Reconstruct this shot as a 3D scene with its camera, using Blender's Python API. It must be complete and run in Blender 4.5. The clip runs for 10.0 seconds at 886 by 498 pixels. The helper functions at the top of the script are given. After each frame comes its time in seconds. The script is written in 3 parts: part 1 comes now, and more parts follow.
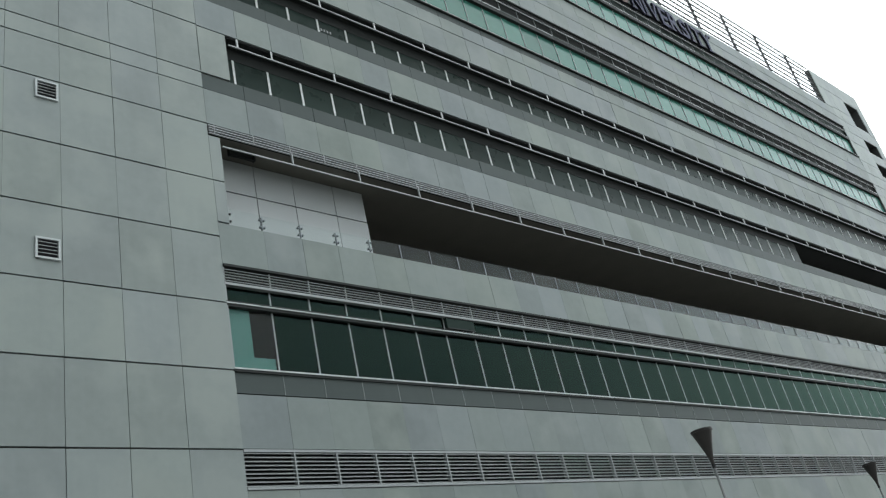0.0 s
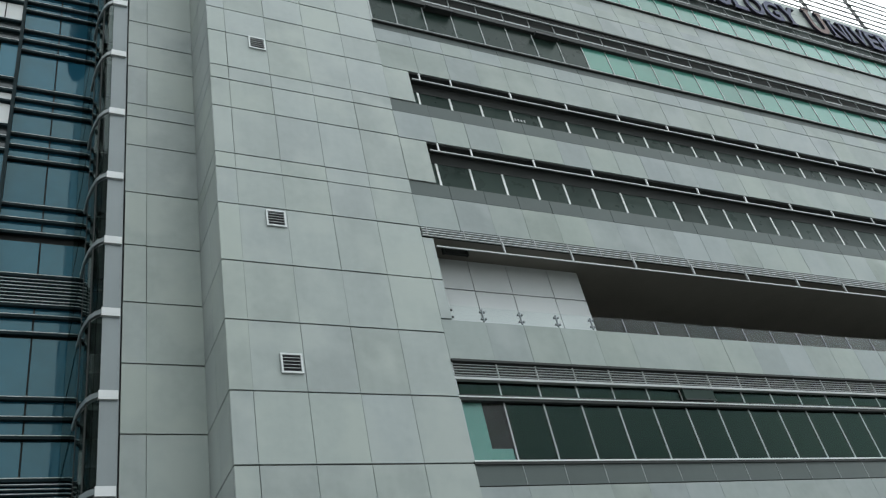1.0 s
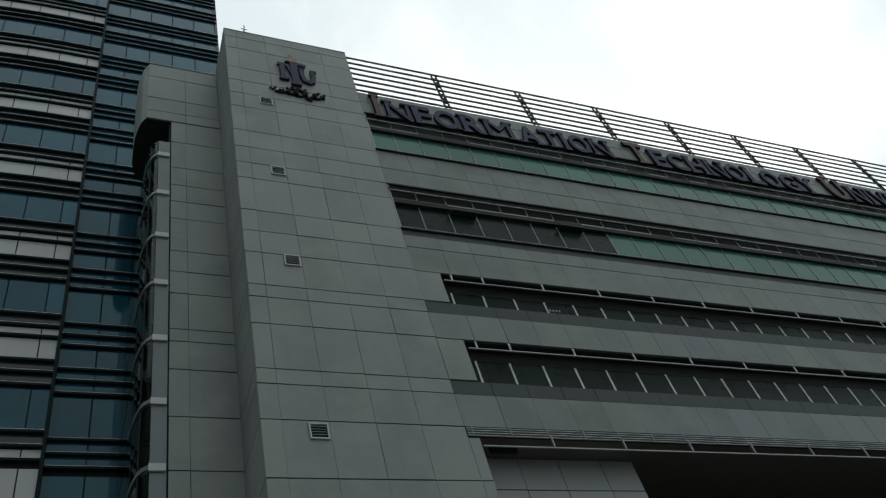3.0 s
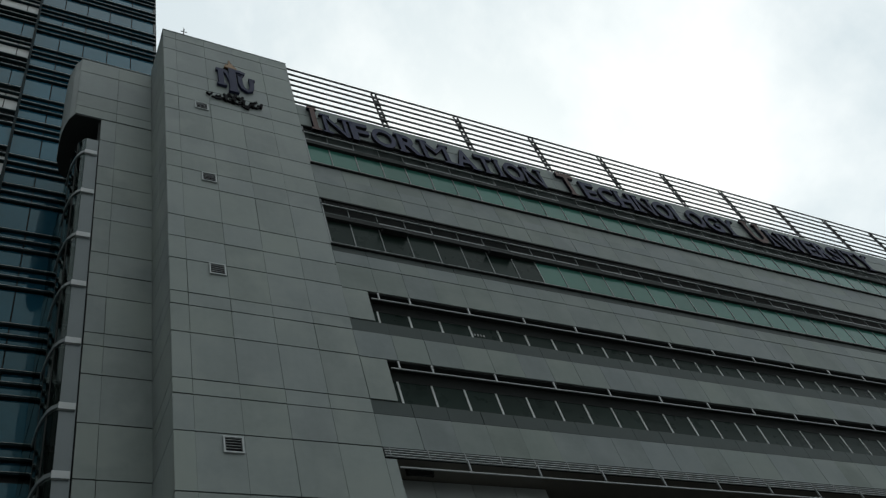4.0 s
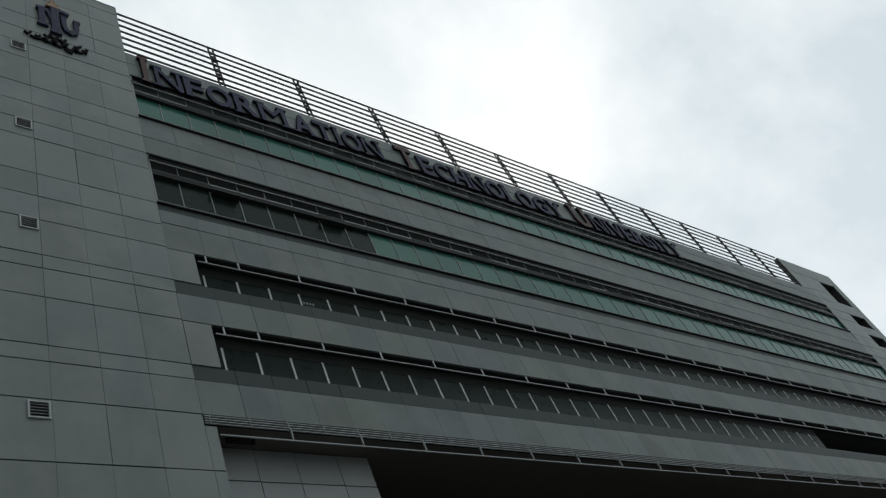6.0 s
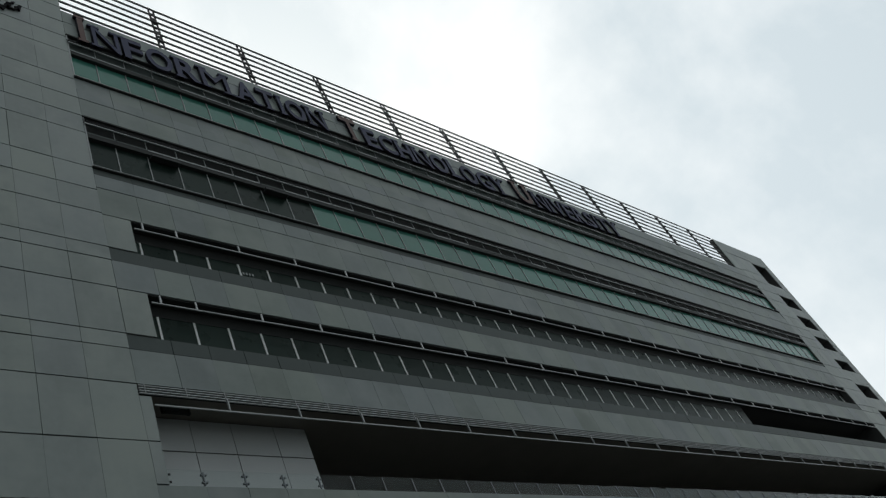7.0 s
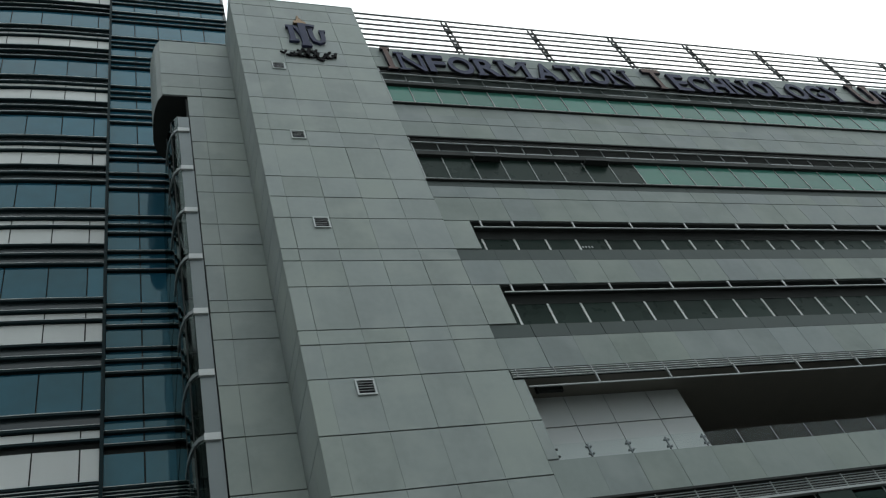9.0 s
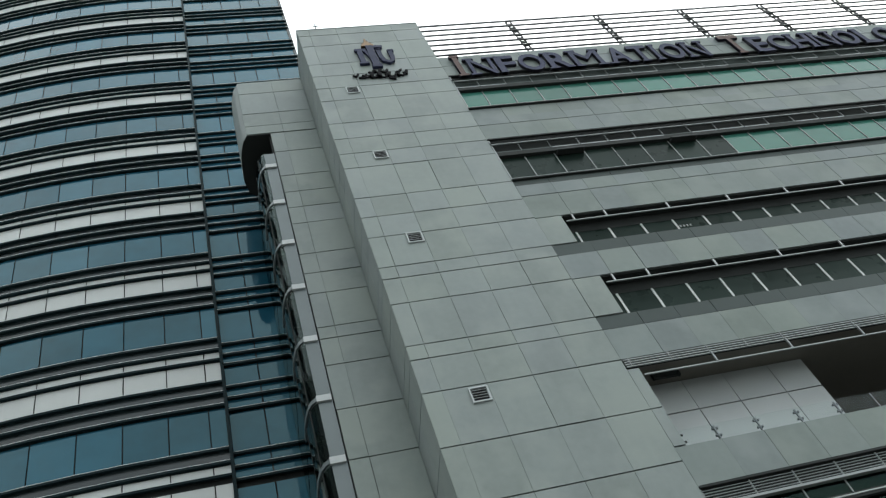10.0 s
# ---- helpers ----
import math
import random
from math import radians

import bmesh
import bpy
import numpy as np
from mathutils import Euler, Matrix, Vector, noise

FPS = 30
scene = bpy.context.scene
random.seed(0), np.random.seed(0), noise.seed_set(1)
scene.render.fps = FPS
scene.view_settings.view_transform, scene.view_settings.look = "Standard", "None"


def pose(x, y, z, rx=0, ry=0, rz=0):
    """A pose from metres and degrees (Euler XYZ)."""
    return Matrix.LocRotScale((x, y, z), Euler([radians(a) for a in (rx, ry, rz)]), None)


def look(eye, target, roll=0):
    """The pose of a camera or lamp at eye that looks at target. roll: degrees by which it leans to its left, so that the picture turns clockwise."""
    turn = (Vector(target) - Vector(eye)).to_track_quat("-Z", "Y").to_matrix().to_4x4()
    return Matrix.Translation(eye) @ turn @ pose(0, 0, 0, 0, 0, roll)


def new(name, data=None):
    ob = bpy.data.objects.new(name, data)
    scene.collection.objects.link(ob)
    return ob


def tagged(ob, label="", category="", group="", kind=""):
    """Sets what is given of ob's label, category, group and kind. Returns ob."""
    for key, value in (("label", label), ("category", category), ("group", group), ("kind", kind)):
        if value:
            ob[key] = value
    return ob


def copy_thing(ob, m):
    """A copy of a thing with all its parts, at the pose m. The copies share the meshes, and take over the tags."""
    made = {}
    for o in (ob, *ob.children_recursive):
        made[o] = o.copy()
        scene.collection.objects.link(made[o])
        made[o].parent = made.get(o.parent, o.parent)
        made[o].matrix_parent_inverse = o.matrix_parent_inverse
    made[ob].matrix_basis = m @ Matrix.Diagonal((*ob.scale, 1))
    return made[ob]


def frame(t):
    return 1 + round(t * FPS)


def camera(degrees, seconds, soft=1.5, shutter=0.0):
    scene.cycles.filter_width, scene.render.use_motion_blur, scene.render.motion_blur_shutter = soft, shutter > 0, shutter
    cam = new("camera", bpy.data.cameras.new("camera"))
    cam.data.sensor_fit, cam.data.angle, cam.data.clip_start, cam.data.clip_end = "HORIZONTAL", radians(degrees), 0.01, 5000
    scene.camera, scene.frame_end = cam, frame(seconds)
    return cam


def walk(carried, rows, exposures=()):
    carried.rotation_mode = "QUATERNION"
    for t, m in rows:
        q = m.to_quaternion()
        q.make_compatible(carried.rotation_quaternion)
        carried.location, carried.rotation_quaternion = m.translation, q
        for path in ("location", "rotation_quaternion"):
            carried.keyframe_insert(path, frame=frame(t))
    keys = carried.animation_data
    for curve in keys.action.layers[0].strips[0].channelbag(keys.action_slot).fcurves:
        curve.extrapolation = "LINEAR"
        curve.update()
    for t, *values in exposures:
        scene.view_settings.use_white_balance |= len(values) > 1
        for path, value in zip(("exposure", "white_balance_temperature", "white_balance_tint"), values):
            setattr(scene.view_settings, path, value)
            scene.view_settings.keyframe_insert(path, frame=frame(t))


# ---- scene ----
# The camera stands on the pavement, 16 m from the long panelled front, and only turns.
cam = camera(54.01, 10.0, soft=1.25)
walk(cam, [
    (0.0, pose(0, -16, 1.6, 117.45, 12.24, -40.84)),
    (0.5, pose(0, -16, 1.6, 122.16, 12.03, -31.61)),
    (1.0, pose(0, -16, 1.6, 126.26, 11.29, -24.38)),
    (1.5, pose(0, -16, 1.6, 130.76, 13.21, -19.73)),
    (2.0, pose(0, -16, 1.6, 137.17, 12.54, -16.21)),
    (2.5, pose(0, -16, 1.6, 139.53, 13.00, -16.78)),
    (4.0, pose(0, -16, 1.6, 140.37, 14.55, -24.84)),
    (4.5, pose(0, -16, 1.6, 139.48, 15.95, -27.14)),
    (5.0, pose(0, -16, 1.6, 138.59, 16.97, -28.88)),
    (5.5, pose(0, -16, 1.6, 137.11, 18.71, -31.67)),
    (7.0, pose(0, -16, 1.6, 132.19, 22.25, -38.90)),
    (7.5, pose(0, -16, 1.6, 130.69, 22.21, -37.16)),
    (8.0, pose(0, -16, 1.6, 131.78, 21.44, -31.73)),
    (8.5, pose(0, -16, 1.6, 136.49, 15.92, -19.55)),
    (9.0, pose(0, -16, 1.6, 138.48, 15.45, -13.23)),
    (9.5, pose(0, -16, 1.6, 140.07, 16.14, -7.51)),
    (10.0, pose(0, -16, 1.6, 141.54, 15.59, -2.96)),
], exposures=[
    (0.0, 1.70, 6400, 6), (0.5, 1.97, 6400, 6), (1.0, 2.09, 6400, 6), (1.5, 2.03, 6400, 7), (2.0, 1.44, 6400, 6), (2.5, 0.47, 6400, 4),
    (4.0, 0.15, 6350, 4), (5.5, 0.08, 6350, 6), (7.5, 0.12, 6350, 4), (8.2, 0.34, 6300, 2), (9.0, 1.05, 6350, 3), (10.0, 1.58, 6400, 4)])

# ---------------------------------------------------------------- sky and sun
# A bright veil of cloud with the hidden sun high at the far end of the building.
SUN = Vector((0.48, 0.52, 0.71)).normalized()
world = bpy.data.worlds.new("overcast_sky")
scene.world = world
world.use_nodes = True
wn, wl = world.node_tree.nodes, world.node_tree.links
wn.clear()


def wnode(kind, **props):
    n = wn.new(kind)
    for k, v in props.items():
        n.inputs[k].default_value = v
    return n


out = wnode("ShaderNodeOutputWorld")
bg = wnode("ShaderNodeBackground", Strength=1.0)
sky = wn.new("ShaderNodeTexSky")
sky.sky_type = "NISHITA"
sky.sun_disc = False
sky.sun_elevation = math.asin(SUN.z)
sky.sun_rotation = math.atan2(SUN.x, SUN.y)
sky.dust_density = 3.0
co = wn.new("ShaderNodeTexCoord")
dot = wn.new("ShaderNodeVectorMath")
dot.operation = "DOT_PRODUCT"
dot.inputs[1].default_value = SUN
wl.new(co.outputs["Generated"], dot.inputs[0])
glow = wnode("ShaderNodeMapRange")
glow.interpolation_type = "SMOOTHSTEP"
for i, v in ((1, -0.5), (2, 1.0), (3, 0.44), (4, 1.0)):
    glow.inputs[i].default_value = v
wl.new(dot.outputs["Value"], glow.inputs[0])
cl = wnode("ShaderNodeTexNoise", Scale=3.0, Detail=8.0, Roughness=0.55, Distortion=0.15)
wl.new(co.outputs["Generated"], cl.inputs["Vector"])
ramp = wn.new("ShaderNodeValToRGB")
ramp.color_ramp.elements[0].position, ramp.color_ramp.elements[0].color = 0.40, (0.71, 0.765, 0.80, 1)
ramp.color_ramp.elements[1].position, ramp.color_ramp.elements[1].color = 0.60, (1.0, 1.0, 1.0, 1)
wl.new(cl.outputs["Fac"], ramp.inputs[0])
mul = wn.new("ShaderNodeVectorMath")
mul.operation = "SCALE"
wl.new(ramp.outputs[0], mul.inputs[0])
wl.new(glow.outputs[0], mul.inputs["Scale"])
blue = wn.new("ShaderNodeVectorMath")
blue.operation = "SCALE"
blue.inputs["Scale"].default_value = 0.09
wl.new(sky.outputs[0], blue.inputs[0])
mix = wn.new("ShaderNodeMix")
mix.data_type = "RGBA"
mix.inputs[0].default_value = 0.86
wl.new(blue.outputs[0], mix.inputs["A"])
wl.new(mul.outputs[0], mix.inputs["B"])
wl.new(mix.outputs["Result"], bg.inputs[0])
wl.new(bg.outputs[0], out.inputs[0])

sun = new("sun", bpy.data.lights.new("sun", "SUN"))
sun.data.energy, sun.data.angle, sun.data.color = 0.8, radians(14), (1.0, 0.97, 0.92)
sun.matrix_world = look(SUN * 200, (0, 0, 0))


# ---------------------------------------------------------------- materials
def material(name, color, rough=0.5, metal=0.0, vary=0.12, scale=1.5, bump=0.0, per_object=0.0, spec=0.5, fine=30.0,
             streak=0.0, tint=None, ior=1.5, hue=0.0):
    m = bpy.data.materials.new(name)
    m.use_nodes = True
    n, l = m.node_tree.nodes, m.node_tree.links
    b = n["Principled BSDF"]
    b.inputs["Metallic"].default_value = metal
    b.inputs["Specular IOR Level"].default_value = spec
    b.inputs["IOR"].default_value = ior
    geo = n.new("ShaderNodeNewGeometry")
    big = n.new("ShaderNodeTexNoise")
    big.inputs["Scale"].default_value, big.inputs["Detail"].default_value = scale, 5
    small = n.new("ShaderNodeTexNoise")
    small.inputs["Scale"].default_value, small.inputs["Detail"].default_value = fine, 3
    l.new(geo.outputs["Position"], big.inputs["Vector"])
    l.new(geo.outputs["Position"], small.inputs["Vector"])
    # brightness = 1 + vary * (coarse - 0.5) + vary / 2 * (fine - 0.5)
    a = n.new("ShaderNodeMath"); a.operation = "MULTIPLY_ADD"
    a.inputs[1].default_value, a.inputs[2].default_value = vary * 2, 1 - vary
    l.new(big.outputs["Fac"], a.inputs[0])
    c = n.new("ShaderNodeMath"); c.operation = "MULTIPLY_ADD"
    c.inputs[1].default_value = vary
    l.new(small.outputs["Fac"], c.inputs[0])
    l.new(a.outputs[0], c.inputs[2])
    last = c.outputs[0]
    if streak:
        mp = n.new("ShaderNodeMapping")
        mp.inputs["Scale"].default_value = (3.2, 3.2, 0.16)
        l.new(geo.outputs["Position"], mp.inputs["Vector"])
        st = n.new("ShaderNodeTexNoise")
        st.inputs["Scale"].default_value, st.inputs["Detail"].default_value = 1.6, 6
        l.new(mp.outputs[0], st.inputs["Vector"])
        d = n.new("ShaderNodeMath"); d.operation = "MULTIPLY_ADD"
        d.inputs[1].default_value = streak
        l.new(st.outputs["Fac"], d.inputs[0])
        l.new(last, d.inputs[2])
        last = d.outputs[0]
    if per_object:
        info = n.new("ShaderNodeObjectInfo")
        d = n.new("ShaderNodeMath"); d.operation = "MULTIPLY_ADD"
        d.inputs[1].default_value = per_object
        l.new(info.outputs["Random"], d.inputs[0])
        l.new(last, d.inputs[2])
        last = d.outputs[0]
    off = n.new("ShaderNodeMath"); off.operation = "SUBTRACT"
    off.inputs[1].default_value = vary / 2 + per_object / 2 + streak / 2
    l.new(last, off.inputs[0])
    sc = n.new("ShaderNodeVectorMath"); sc.operation = "SCALE"
    sc.inputs[0].default_value = color
    l.new(off.outputs[0], sc.inputs["Scale"])
    base = sc.outputs[0]
    if tint:
        mx = n.new("ShaderNodeMix"); mx.data_type = "RGBA"
        rp = n.new("ShaderNodeMapRange")
        rp.inputs[1].default_value, rp.inputs[2].default_value = 0.47, 0.62
        rp.inputs[4].default_value = 0.75
        low = n.new("ShaderNodeTexNoise")
        low.inputs["Scale"].default_value, low.inputs["Detail"].default_value = 0.6, 6
        l.new(geo.outputs["Position"], low.inputs["Vector"])
        l.new(low.outputs["Fac"], rp.inputs[0])
        l.new(rp.outputs[0], mx.inputs[0])
        mx.inputs["B"].default_value = (*tint, 1)
        l.new(base, mx.inputs["A"])
        base = mx.outputs["Result"]
    if hue:
        # some pieces a little warmer and greener, some cooler and more violet
        info = n.new("ShaderNodeObjectInfo")
        spread = n.new("ShaderNodeMath"); spread.operation = "MULTIPLY"
        spread.inputs[1].default_value = 7.31
        frac = n.new("ShaderNodeMath"); frac.operation = "FRACT"
        l.new(info.outputs["Random"], spread.inputs[0])
        l.new(spread.outputs[0], frac.inputs[0])
        tone = n.new("ShaderNodeMix"); tone.data_type = "RGBA"
        tone.inputs["A"].default_value = (1 + 0.2 * hue, 1 + 0.35 * hue, 1 - hue, 1)
        tone.inputs["B"].default_value = (1 - 0.1 * hue, 1 - 0.45 * hue, 1 + hue, 1)
        l.new(frac.outputs[0], tone.inputs[0])
        by = n.new("ShaderNodeVectorMath"); by.operation = "MULTIPLY"
        l.new(base, by.inputs[0])
        l.new(tone.outputs["Result"], by.inputs[1])
        base = by.outputs[0]
    l.new(base, b.inputs["Base Color"])
    r = n.new("ShaderNodeMath"); r.operation = "MULTIPLY_ADD"
    r.inputs[1].default_value, r.inputs[2].default_value = 0.2 * rough, 0.9 * rough
    l.new(small.outputs["Fac"], r.inputs[0])
    l.new(r.outputs[0], b.inputs["Roughness"])
    if bump:
        bp = n.new("ShaderNodeBump")
        bp.inputs["Strength"].default_value, bp.inputs["Distance"].default_value = bump, 0.01
        l.new(small.outputs["Fac"], bp.inputs["Height"])
        l.new(bp.outputs[0], b.inputs["Normal"])
    return m


def clear_glass(name, tint, ior=1.5, wobble=0.02, gloss=(1, 1, 1)):
    """A thin pane: tinted see-through glass with a Fresnel gloss."""
    m = bpy.data.materials.new(name)
    m.use_nodes = True
    n, l = m.node_tree.nodes, m.node_tree.links
    n.remove(n["Principled BSDF"])
    tr, gl, fr, mx = (n.new("ShaderNode" + k) for k in ("BsdfTransparent", "BsdfGlossy", "LayerWeight", "MixShader"))
    tr.inputs[0].default_value = (*tint, 1)
    gl.inputs["Roughness"].default_value = 0.03
    gl.inputs[0].default_value = (*gloss, 1)
    fr.inputs["Blend"].default_value = 0.5
    pw, ad = n.new("ShaderNodeMath"), n.new("ShaderNodeMath")
    pw.operation, ad.operation = "POWER", "MULTIPLY_ADD"
    pw.inputs[1].default_value = 5.0
    f0 = ((ior - 1) / (ior + 1)) ** 2
    ad.inputs[1].default_value, ad.inputs[2].default_value = 1 - f0, f0
    l.new(fr.outputs["Facing"], pw.inputs[0])
    l.new(pw.outputs[0], ad.inputs[0])
    geo, no, bp = n.new("ShaderNodeNewGeometry"), n.new("ShaderNodeTexNoise"), n.new("ShaderNodeBump")
    no.inputs["Scale"].default_value = 0.8
    bp.inputs["Strength"].default_value, bp.inputs["Distance"].default_value = wobble, 0.1
    l.new(geo.outputs["Position"], no.inputs["Vector"])
    l.new(no.outputs["Fac"], bp.inputs["Height"])
    l.new(bp.outputs[0], gl.inputs["Normal"])
    l.new(ad.outputs[0], mx.inputs[0])
    l.new(tr.outputs[0], mx.inputs[1])
    l.new(gl.outputs[0], mx.inputs[2])
    l.new(mx.outputs[0], n["Material Output"].inputs[0])
    return m


M_PANEL = material("grey_cladding_panel", (0.219, 0.250, 0.239), 0.45, 0, 0.16, 0.55, 0.05, 0.17, spec=0.30, fine=5, streak=0.10, tint=(0.258, 0.290, 0.272), hue=0.02)
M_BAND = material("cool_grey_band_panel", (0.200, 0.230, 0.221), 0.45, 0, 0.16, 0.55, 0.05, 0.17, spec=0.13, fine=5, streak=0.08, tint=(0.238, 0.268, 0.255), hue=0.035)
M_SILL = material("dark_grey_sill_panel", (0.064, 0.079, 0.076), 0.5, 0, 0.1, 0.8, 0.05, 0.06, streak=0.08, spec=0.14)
M_LIGHT = material("pale_terrace_panel", (0.38, 0.405, 0.403), 0.45, 0, 0.10, 0.6, 0.05, 0.05)
M_JOINT = material("dark_joint", (0.045, 0.047, 0.046), 0.9, 0, 0.2)
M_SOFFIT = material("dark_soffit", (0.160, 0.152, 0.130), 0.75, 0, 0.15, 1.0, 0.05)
M_WHITE = material("white_aluminium", (0.47, 0.49, 0.49), 0.45, 0, 0.08, 2.0, 0, 0.06)
M_FLAT = material("white_mullion_cover", (0.62, 0.64, 0.63), 0.5, 0, 0.10, 2.0, 0, 0.10)
M_ALU = material("grey_aluminium", (0.26, 0.28, 0.28), 0.45, 0.1, 0.1, 2.0, 0, 0.05)
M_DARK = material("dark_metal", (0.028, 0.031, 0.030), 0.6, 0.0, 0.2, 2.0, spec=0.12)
M_RAIL = material("dark_painted_rail", (0.042, 0.045, 0.046), 0.6, 0.0, 0.2, 3.0, spec=0.2)
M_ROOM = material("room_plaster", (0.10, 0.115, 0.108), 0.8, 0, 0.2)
M_GLASS = clear_glass("green_tinted_glass", (0.14, 0.27, 0.20), gloss=(0.22, 0.34, 0.30))
M_CLEAR = clear_glass("clear_glass", (0.96, 0.98, 0.975), ior=1.3, gloss=(0.5, 0.54, 0.54))
M_BAY = clear_glass("pale_bay_glass", (0.50, 0.56, 0.54), gloss=(0.5, 0.58, 0.58))
M_TEAL = material("teal_backed_glass", (0.048, 0.162, 0.126), 0.18, 0, 0.16, 0.35, 0, 0.36, fine=2, spec=0.18)
M_BLIND = material("teal_blind", (0.055, 0.17, 0.145), 0.7, 0, 0.08, 1.0)
M_DIM = material("dim_window_glass", (0.013, 0.023, 0.019), 0.28, 0, 0.25, 0.5, 0, 0.5, fine=2, spec=0.09)
M_DIM.node_tree.nodes["Principled BSDF"].inputs["Specular Tint"].default_value = (0.38, 0.62, 0.54, 1)
M_BLUE = material("blue_tower_glass", (0.016, 0.072, 0.112), 0.05, 0, 0.35, 0.35, 0, 0.45, fine=1.5, ior=1.52)
M_BLUE.node_tree.nodes["Principled BSDF"].inputs["Specular Tint"].default_value = (0.58, 0.87, 0.88, 1)
M_SPAN = material("slate_spandrel_glass", (0.020, 0.028, 0.030), 0.25, 0, 0.12, 0.5, 0, 0.1, ior=1.5)
M_WPAN = material("white_spandrel_panel", (0.50, 0.52, 0.51), 0.4, 0, 0.08, 0.6, 0, 0.08, streak=0.06)
M_FIN = material("dark_green_fin", (0.010, 0.021, 0.024), 0.6, 0.0, 0.15, spec=0.08)
# Highlights from the sky above are put into this pale fin edge colour.
M_FINTOP = material("fin_edge_highlight", (0.5, 0.53, 0.53), 0.4, 0.1, 0.1)
M_BLUEL = material("navy_letter", (0.034, 0.039, 0.078), 0.6, 0.0, 0.2, 3.0, 0, 0.15, spec=0.2)
M_REDL = material("brown_red_letter", (0.105, 0.068, 0.062), 0.6, 0.0, 0.2, 3.0, spec=0.2)
M_RETURN = material("dark_letter_side", (0.020, 0.020, 0.028), 0.6, 0.0, 0.2, 3.0, spec=0.15)
M_GOLD = material("gilded_crest", (0.20, 0.115, 0.045), 0.4, 0.4, 0.2, 4.0)
M_BLACK = material("black_script", (0.014, 0.014, 0.016), 0.7, 0, 0.2, spec=0.06)
M_CONC = material("concrete_paving", (0.25, 0.25, 0.235), 0.85, 0, 0.25, 0.7, 0.3, 0.08, fine=25)
M_ROAD = material("street_asphalt", (0.13, 0.13, 0.125), 0.85, 0, 0.25, 0.5, 0.3, fine=25)
M_ROOF = material("roof_screed", (0.30, 0.30, 0.29), 0.9, 0, 0.2)
M_FRONT = material("grey_bay_panel", (0.13, 0.155, 0.16), 0.3, 0.1, 0.15, 0.8)
M_VENT = material("vent_grey_white", (0.42, 0.45, 0.45), 0.5, 0, 0.15, 3.0)
M_SLAT = material("vent_slat_grey", (0.30, 0.32, 0.32), 0.5, 0, 0.15, 3.0)
M_LAMP = material("bronze_lamp_shade", (0.032, 0.029, 0.026), 0.5, 0.3, 0.2, 6.0)
M_POLE = material("galvanised_pole", (0.13, 0.14, 0.135), 0.5, 0.3, 0.15, 4.0)


# ---------------------------------------------------------------- mesh helpers
def box(bm, x0, x1, y0, y1, z0, z1):
    v = [bm.verts.new((x, y, z)) for x in (x0, x1) for y in (y0, y1) for z in (z0, z1)]
    for f in ((0, 1, 3, 2), (4, 6, 7, 5), (0, 4, 5, 1), (2, 3, 7, 6), (0, 2, 6, 4), (1, 5, 7, 3)):
        bm.faces.new([v[i] for i in f])
    return bm


def boxes(*specs):
    bm = bmesh.new()
    for s in specs:
        box(bm, *s)
    return bm


def mesh_of(name, bm, mat, smooth=False):
    bmesh.ops.recalc_face_normals(bm, faces=bm.faces[:])
    me = bpy.data.meshes.new(name)
    bm.to_mesh(me)
    bm.free()
    me.materials.append(mat)
    if smooth:
        for p in me.polygons:
            p.use_smooth = True
    return me


def part(name, bm, mat, parent=None, label="", smooth=False):
    ob = new(name, mesh_of(name, bm, mat, smooth))
    ob.parent = parent
    if label:
        tagged(ob, label)
    return ob


def thing(name, label, category, kind="", group="", at=(0, 0, 0)):
    ob = new(name)
    ob.location = at
    return tagged(ob, label, category, group, kind)


def wall(name, label, *specs, mat=None, category="wall"):
    return tagged(part(name, boxes(*specs), mat or M_JOINT), label, category, kind="structure")


BLOCKS = {}


def block(name, parent, x0, x1, y0, y1, z0, z1, mat):
    """A piece on a mesh that it shares with all pieces of its size."""
    key = (name, round(x1 - x0, 3), round(y1 - y0, 3), round(z1 - z0, 3), mat.name)
    if key not in BLOCKS:
        a, b, c = (x1 - x0) / 2, (y1 - y0) / 2, (z1 - z0) / 2
        BLOCKS[key] = mesh_of(name, boxes((-a, a, -b, b, -c, c)), mat)
    ob = new(name, BLOCKS[key])
    ob.location = ((x0 + x1) / 2, (y0 + y1) / 2, (z0 + z1) / 2)
    ob.parent = parent
    return ob


def sweep(outline, z0, z1):
    """A closed plan outline raised from z0 to z1."""
    bm = bmesh.new()
    lo = [bm.verts.new((x, y, z0)) for x, y in outline]
    hi = [bm.verts.new((x, y, z1)) for x, y in outline]
    n = len(outline)
    bm.faces.new(lo[::-1])
    bm.faces.new(hi)
    for i in range(n):
        bm.faces.new((lo[i], lo[(i + 1) % n], hi[(i + 1) % n], hi[i]))
    return bm


def tube(bm, x, y, z0, z1, r0, r1, sides=16):
    lo, hi = ([bm.verts.new((x + r * math.cos(6.28319 * i / sides), y + r * math.sin(6.28319 * i / sides), z))
               for i in range(sides)] for r, z in ((r0, z0), (r1, z1)))
    for i in range(sides):
        j = (i + 1) % sides
        bm.faces.new((lo[i], lo[j], hi[j], hi[i]))
    bm.faces.new(lo[::-1])
    bm.faces.new(hi)
    return bm


HGAP, VGAP = 0.019, 0.0065          # half joints: level and upright


